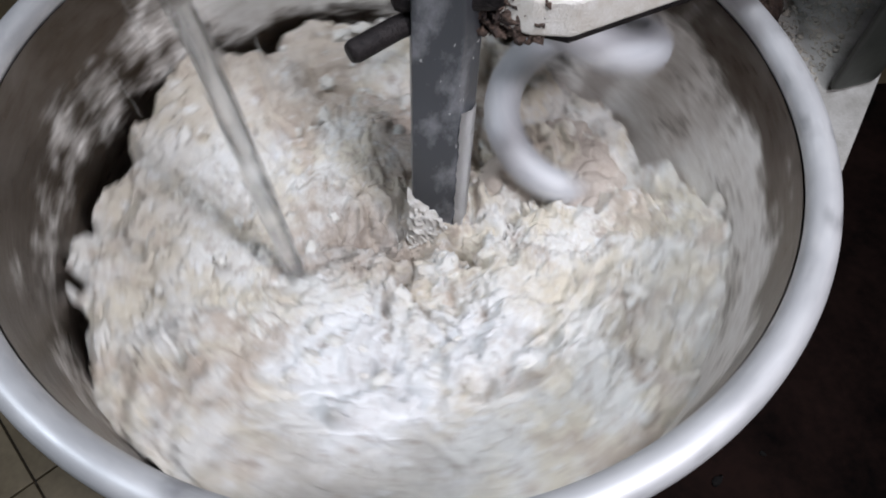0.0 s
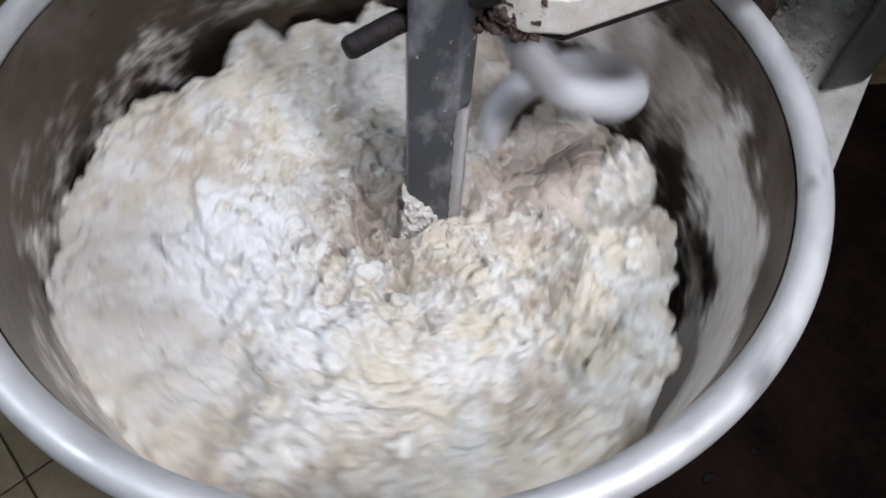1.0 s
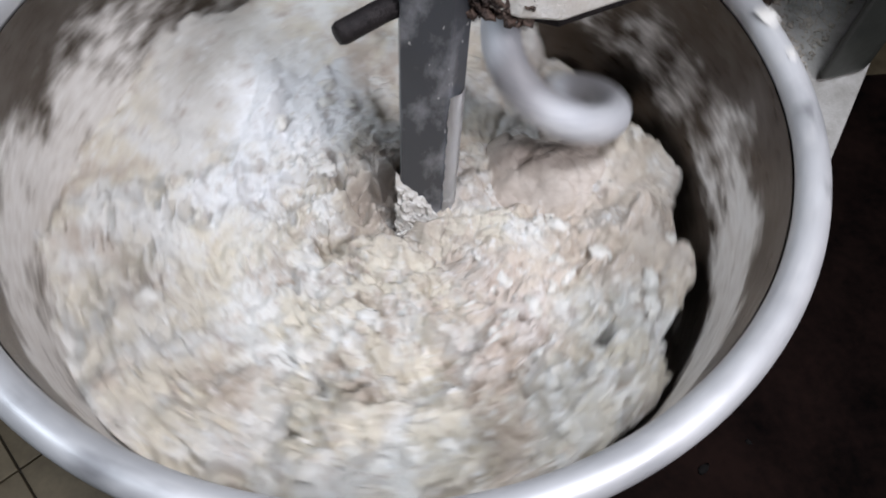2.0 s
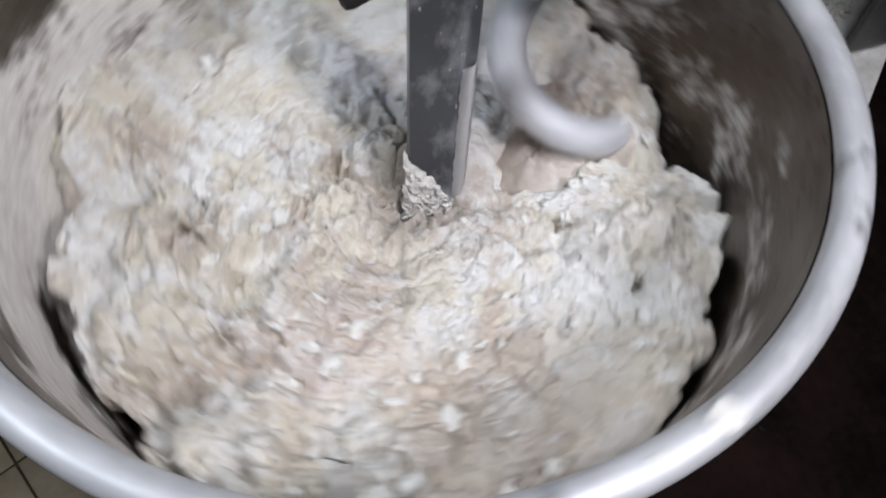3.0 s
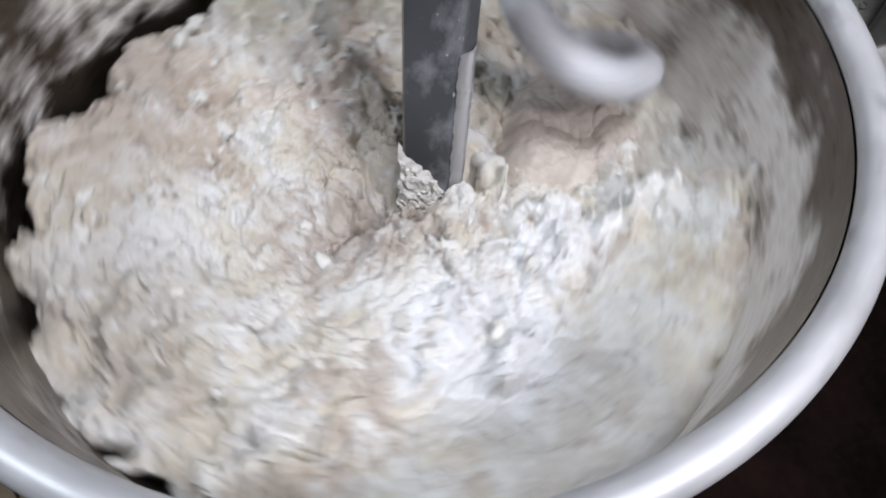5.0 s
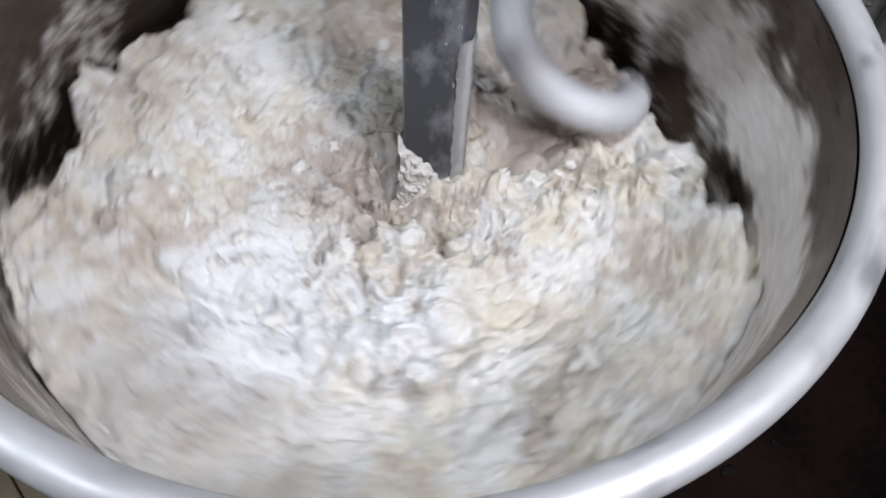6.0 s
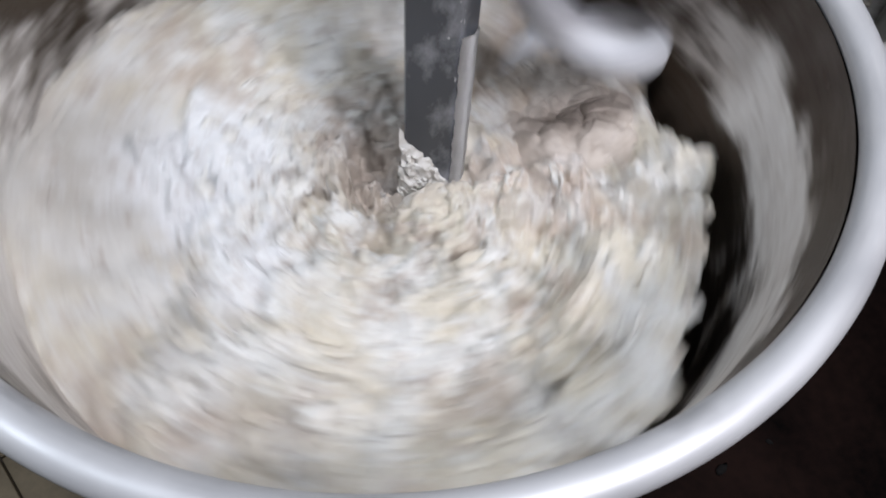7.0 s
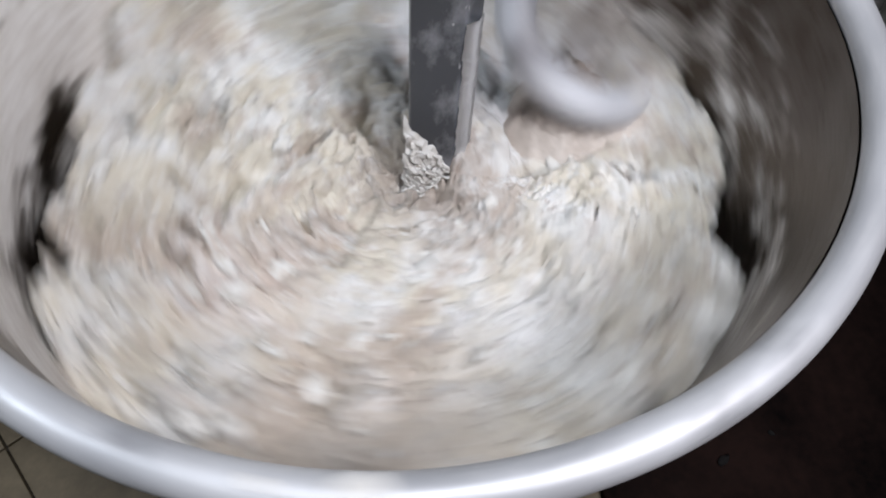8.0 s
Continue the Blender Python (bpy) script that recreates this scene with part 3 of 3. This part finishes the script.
def build_dough():
    dough = empty("dough", pose(0, 0, Z0), "lumpy cream bread dough with dry white flour and damp brown patches", "dough")
    wedges = []
    n, m = 190, 56
    step = 2 * math.pi / WEDGES
    for k in range(WEDGES):
        r = np.linspace(0.20, 1.0, n)
        def border(i):
            q = np.stack([r * 0.28, np.full(n, (i % WEDGES) * 1.37), 0 * r], 1)
            return i * step + 0.10 * wave(q, 0.05, 61) + 0.05 * wave(q, 0.017, 62)
        a, b = border(k), border(k + 1)
        u = np.linspace(0, 1, m)
        theta = a[:, None] * (1 - u) + b[:, None] * u
        rr = np.repeat(r[:, None], m, 1)
        top = dough_surface(rr.ravel(), theta.ravel())
        faces = sheet_faces(n, m)
        # sides down into the bowl
        loop = [i * m for i in range(n)] + [(n - 1) * m + j for j in range(1, m)] + [i * m + m - 1 for i in range(n - 2, -1, -1)] + [j for j in range(m - 2, 0, -1)]
        co, last = [top], loop
        count = len(top)
        centre = (k + 0.5) * step
        across = np.array([-math.sin(centre), math.cos(centre), 0.0])
        off = (top[loop] * across).sum(1)
        half = np.abs(off).max()
        for depth, flare in ((0.003, 0.003), (0.012, 0.006), (0.03, 0.007), (0.06, 0.007), (0.11, 0.007)):
            low = top[loop].copy()
            low[:, 2] -= depth
            low += (flare * np.clip(off / (0.10 * half), -1, 1))[:, None] * across
            push = wave(low, 0.02, 71) * 0.004
            rad = np.hypot(low[:, 0], low[:, 1])
            want = np.minimum(rad + push - depth * 0.12, [wall_radius(z) - 0.004 for z in low[:, 2]])
            low[:, :2] *= (want / rad)[:, None]
            co.append(low)
            ring = list(range(count, count + len(loop)))
            count += len(loop)
            for i in range(len(loop)):
                j = (i + 1) % len(loop)
                faces.append((last[i], ring[i], ring[j], last[j]))
            last = ring
        wedges.append(from_arrays("dough_piece", np.concatenate(co), faces, DOUGH, dough))
    # the middle
    n, m = 50, 150
    r = np.repeat(np.linspace(0.0, 0.34, n)[:, None], m, 1)
    theta = np.repeat(np.linspace(0, 2 * math.pi, m)[None, :], n, 0)
    co = dough_surface(r.ravel(), theta.ravel())
    co[:, 2] -= 0.006 * np.clip((r.ravel() - 0.19) / 0.04, 0, 1)
    skirt = co[(n - 1) * m:].copy()
    skirt[:, 2] -= 0.09
    faces = sheet_faces(n, m) + [((n - 1) * m + j, n * m + j, n * m + j + 1, (n - 1) * m + j + 1) for j in range(m - 1)]
    from_arrays("dough_core", np.concatenate([co, skirt]), faces, DOUGH, dough)
    # loose lumps lying on the dough
    shapes = []
    for k in range(16):
        size = 0.0028 + 0.0003 * k if k < 12 else 0.0065 + 0.001 * (k - 12)
        bm = bmesh.new()
        bmesh.ops.create_icosphere(bm, subdivisions=3, radius=1)
        ragged(ragged(bm, 0.55, 0.8, 80 + k), 0.25, 0.33, 95 + k)
        bmesh.ops.scale(bm, vec=(size, size * 0.8, size * 0.7), verts=bm.verts[:])
        me = bpy.data.meshes.new("dough_lump")
        bm.to_mesh(me)
        bm.free()
        me.polygons.foreach_set("use_smooth", [True] * len(me.polygons))
        me.materials.append(LUMP)
        shapes.append(me)
    rng = random.Random(17)
    for k in range(260):
        u, deg = math.sqrt(rng.uniform(0.06, 0.93)), rng.uniform(0, 360)
        if 215 < deg < 318 and u > 0.58:
            continue
        at = dough_surface(np.array([u]), np.array([radians(deg)]))[0]
        ob = new("dough_lump", shapes[k % 16])
        ob.parent = wedges[int(deg / 360 * WEDGES) % WEDGES]
        ob.matrix_basis = pose(at[0], at[1], at[2] - 0.0028, rng.uniform(-40, 40), rng.uniform(-40, 40), rng.uniform(0, 360))
    return dough, wedges


# ---- spiral ----
HOOK_AT = (0.157, 0.096)
HEAP_AT = (0.166, 0.074)


def build_hook():
    hook = empty("spiral_hook", pose(*HOOK_AT, Z0), "pale steel spiral dough hook dusted with flour", "dough hook")
    pitch, rad = 0.175, 0.058
    line, radii = [], []
    top = 0.115
    count = 150
    for k in range(count + 1):
        z = top - (top + 0.175) * k / count
        s = (-0.063 - z) / pitch * 360
        a = radians(-90 + s)
        grow = min(1.0, k / 14)
        line.append((rad * grow * math.cos(a), rad * grow * math.sin(a), z))
        radii.append(0.0172 if k < count - 6 else 0.0172 * (count - k + 1) / 7)
    part("coil", tube(line, radii, 22), HOOK_STEEL, hook, "", True)
    part("shaft", tube([(0, 0, 0.10), (0, 0, 0.13), (0, 0, 0.40)], [0.016, 0.02, 0.02]), HOOK_STEEL, hook, "round drive shaft", True)
    return hook


# ---- heap of dough climbing at the spiral ----
def build_heap():
    n, m = 110, 190
    u, a = np.meshgrid(np.linspace(0, 1, n), np.linspace(0, 2 * math.pi, m), indexing="ij")
    u, a = u.ravel(), a.ravel()
    ring = np.stack([np.cos(a), np.sin(a), 0 * a], 1)
    r = u * (0.092 + 0.009 * wave(ring, 0.7, 3) + 0.006 * wave(ring, 0.25, 4))
    z = -0.164 - 0.008 * np.clip(u * 1.1, 0, 1) ** 2 - 0.022 * np.clip((u - 0.45) / 0.4, 0, 1) ** 2 - 0.07 * np.clip((u - 0.84) / 0.16, 0, 1) ** 2
    co = np.stack([r * np.cos(a), r * np.sin(a), z], 1)
    flat = co * (1, 1, 0)
    bend = flat + np.stack([0.012 * wave(flat, 0.04, 41), 0.012 * wave(flat, 0.04, 42), 0 * r], 1)
    lift = 0.010 * (cells(bend + 0.3, 0.050, 61) - 0.5) + 0.006 * (cells(bend + 0.3, 0.022, 64) - 0.5)
    lift += 0.012 * wave(flat, 0.05, 5) + 0.005 * wave(bend, 0.026, 9) + 0.0012 * wave(bend, 0.012, 8) + 0.0008 * wave(flat, 0.005, 6)
    co[:, 2] += lift * (1 - 0.5 * np.clip((u - 0.85) / 0.15, 0, 1))
    heap = from_arrays("kneaded_dough", co, sheet_faces(n, m), DAMP, None, "damp beige dough heaped up round the spiral hook")
    heap.matrix_basis = pose(*HEAP_AT, Z0)
    return tagged(heap, "", "dough")


# ---- water ----
def build_water():
    """The last of a poured stream, in short rigid pieces, and some drops."""
    made = []
    for k in range(13):
        length, thick = 0.057, (0.0078 if k < 6 else 0.0055 if k < 9 else 0.007)
        n = 12
        line = [(0.0016 * math.sin(i * 0.5 + k), 0.0012 * math.cos(i * 0.6 + k), length * i / n) for i in range(n + 1)]
        radii = [thick * (0.95 + 0.14 * math.sin(i * 0.9 + k * 2) + 0.08 * math.sin(i * 2.3 + k)) * (1 if 0 < i < n else 0.8) for i in range(n + 1)]
        ob = part("water_stream", ragged(tube(line, radii, 14), 0.0022, 0.007, k), WATER, None, "clear falling stream of water poured into the dough", True)
        made.append(tagged(ob, "", "water", "water poured into the bowl"))
    rng = random.Random(2)
    for k in range(10):
        bm = bmesh.new()
        bmesh.ops.create_icosphere(bm, subdivisions=2, radius=rng.uniform(0.0015, 0.003))
        bmesh.ops.scale(bm, vec=(0.8, 0.8, 1.8), verts=bm.verts[:])
        ob = part("water_drop", bm, WATER, None, "clear falling drop of water", True)
        made.append(tagged(ob, "", "water drop", "water drops over the bowl"))
    return made


build_room()
build_mixer()
bowl = build_bowl()
dough, wedges = build_dough()
hook = build_hook()
heap = build_heap()
streams = build_water()


def dip(deg):
    """How far the spiral presses the dough down at this angle round the bowl."""
    deg = (deg + 180) % 360 - 180
    return -0.034 * min(max((74 - deg) / 46, 0), 1) * min(max((deg + 12) / 14, 0), 1)


def spread(deg):
    """How far the dough leans out again towards the wall, past the spiral and round the front."""
    deg = deg % 360
    return 0.027 * min(max((338 - deg) / 40, 0), 1) * min(max((deg - 180) / 30, 0), 1)


def motions():
    times = [k / 10 for k in range(81)]
    walk(bowl, [(t, pose(0, 0, Z0, 0, 0, turned(t, BOWL_TURN))) for t in times])
    walk(dough, [(t, pose(0, 0, Z0, 0, 0, turned(t, DOUGH_TURN))) for t in times])
    for k, ob in enumerate(wedges):
        centre = (k + 0.5) * 360 / WEDGES
        room = max(0.0, 0.281 - float(dough_rest(centre)))
        c, s = math.cos(radians(centre)), math.sin(radians(centre))
        rows = []
        for t in times:
            at = centre + turned(t, DOUGH_TURN)
            out = min(spread(at), room)
            rows.append((t, pose(out * c, out * s, dip(at))))
        walk(ob, rows)
    walk(heap, [(t, pose(*HEAP_AT, Z0, 0, 0, turned(t, DOUGH_TURN))) for t in times])
    ticks = [k / 30 for k in range(241)]
    walk(hook, [(t, pose(*HOOK_AT, Z0, 0, 0, -360 * turned(t, HOOK_ROUNDS))) for t in ticks])
    # the pieces fall at 2.4 m/s, slanting a little, and sink into the dough
    rng = random.Random(6)
    for k, ob in enumerate(streams):
        if k < 6:
            x, y, z, at = -0.086 - 0.0049 * k, -0.05 + 0.002 * k, -0.21 + 0.055 * k, 0.0
        elif k < 9:
            x, y, z, at = -0.15, 0.03, -0.12 + 0.047 * (k - 6), 0.1
        elif k < 13:
            x, y, z, at = -0.105, 0.0, -0.12 + 0.047 * (k - 9), 0.2
        else:
            x, y, z, at = -0.10 + rng.uniform(-0.06, 0.04), -0.03 + rng.uniform(-0.04, 0.03), rng.uniform(-0.14, 0.08), rng.uniform(0, 0.1)
        rows = []
        for t in [i / 40 for i in range(21)] + [8.0]:
            down = max(z + min(2.4 * (at - t), 0.8), -0.31)
            rows.append((t, pose(x - 0.10 * (down - z), y, Z0 + down, 0, -6, 0)))
        walk(ob, rows)


motions()
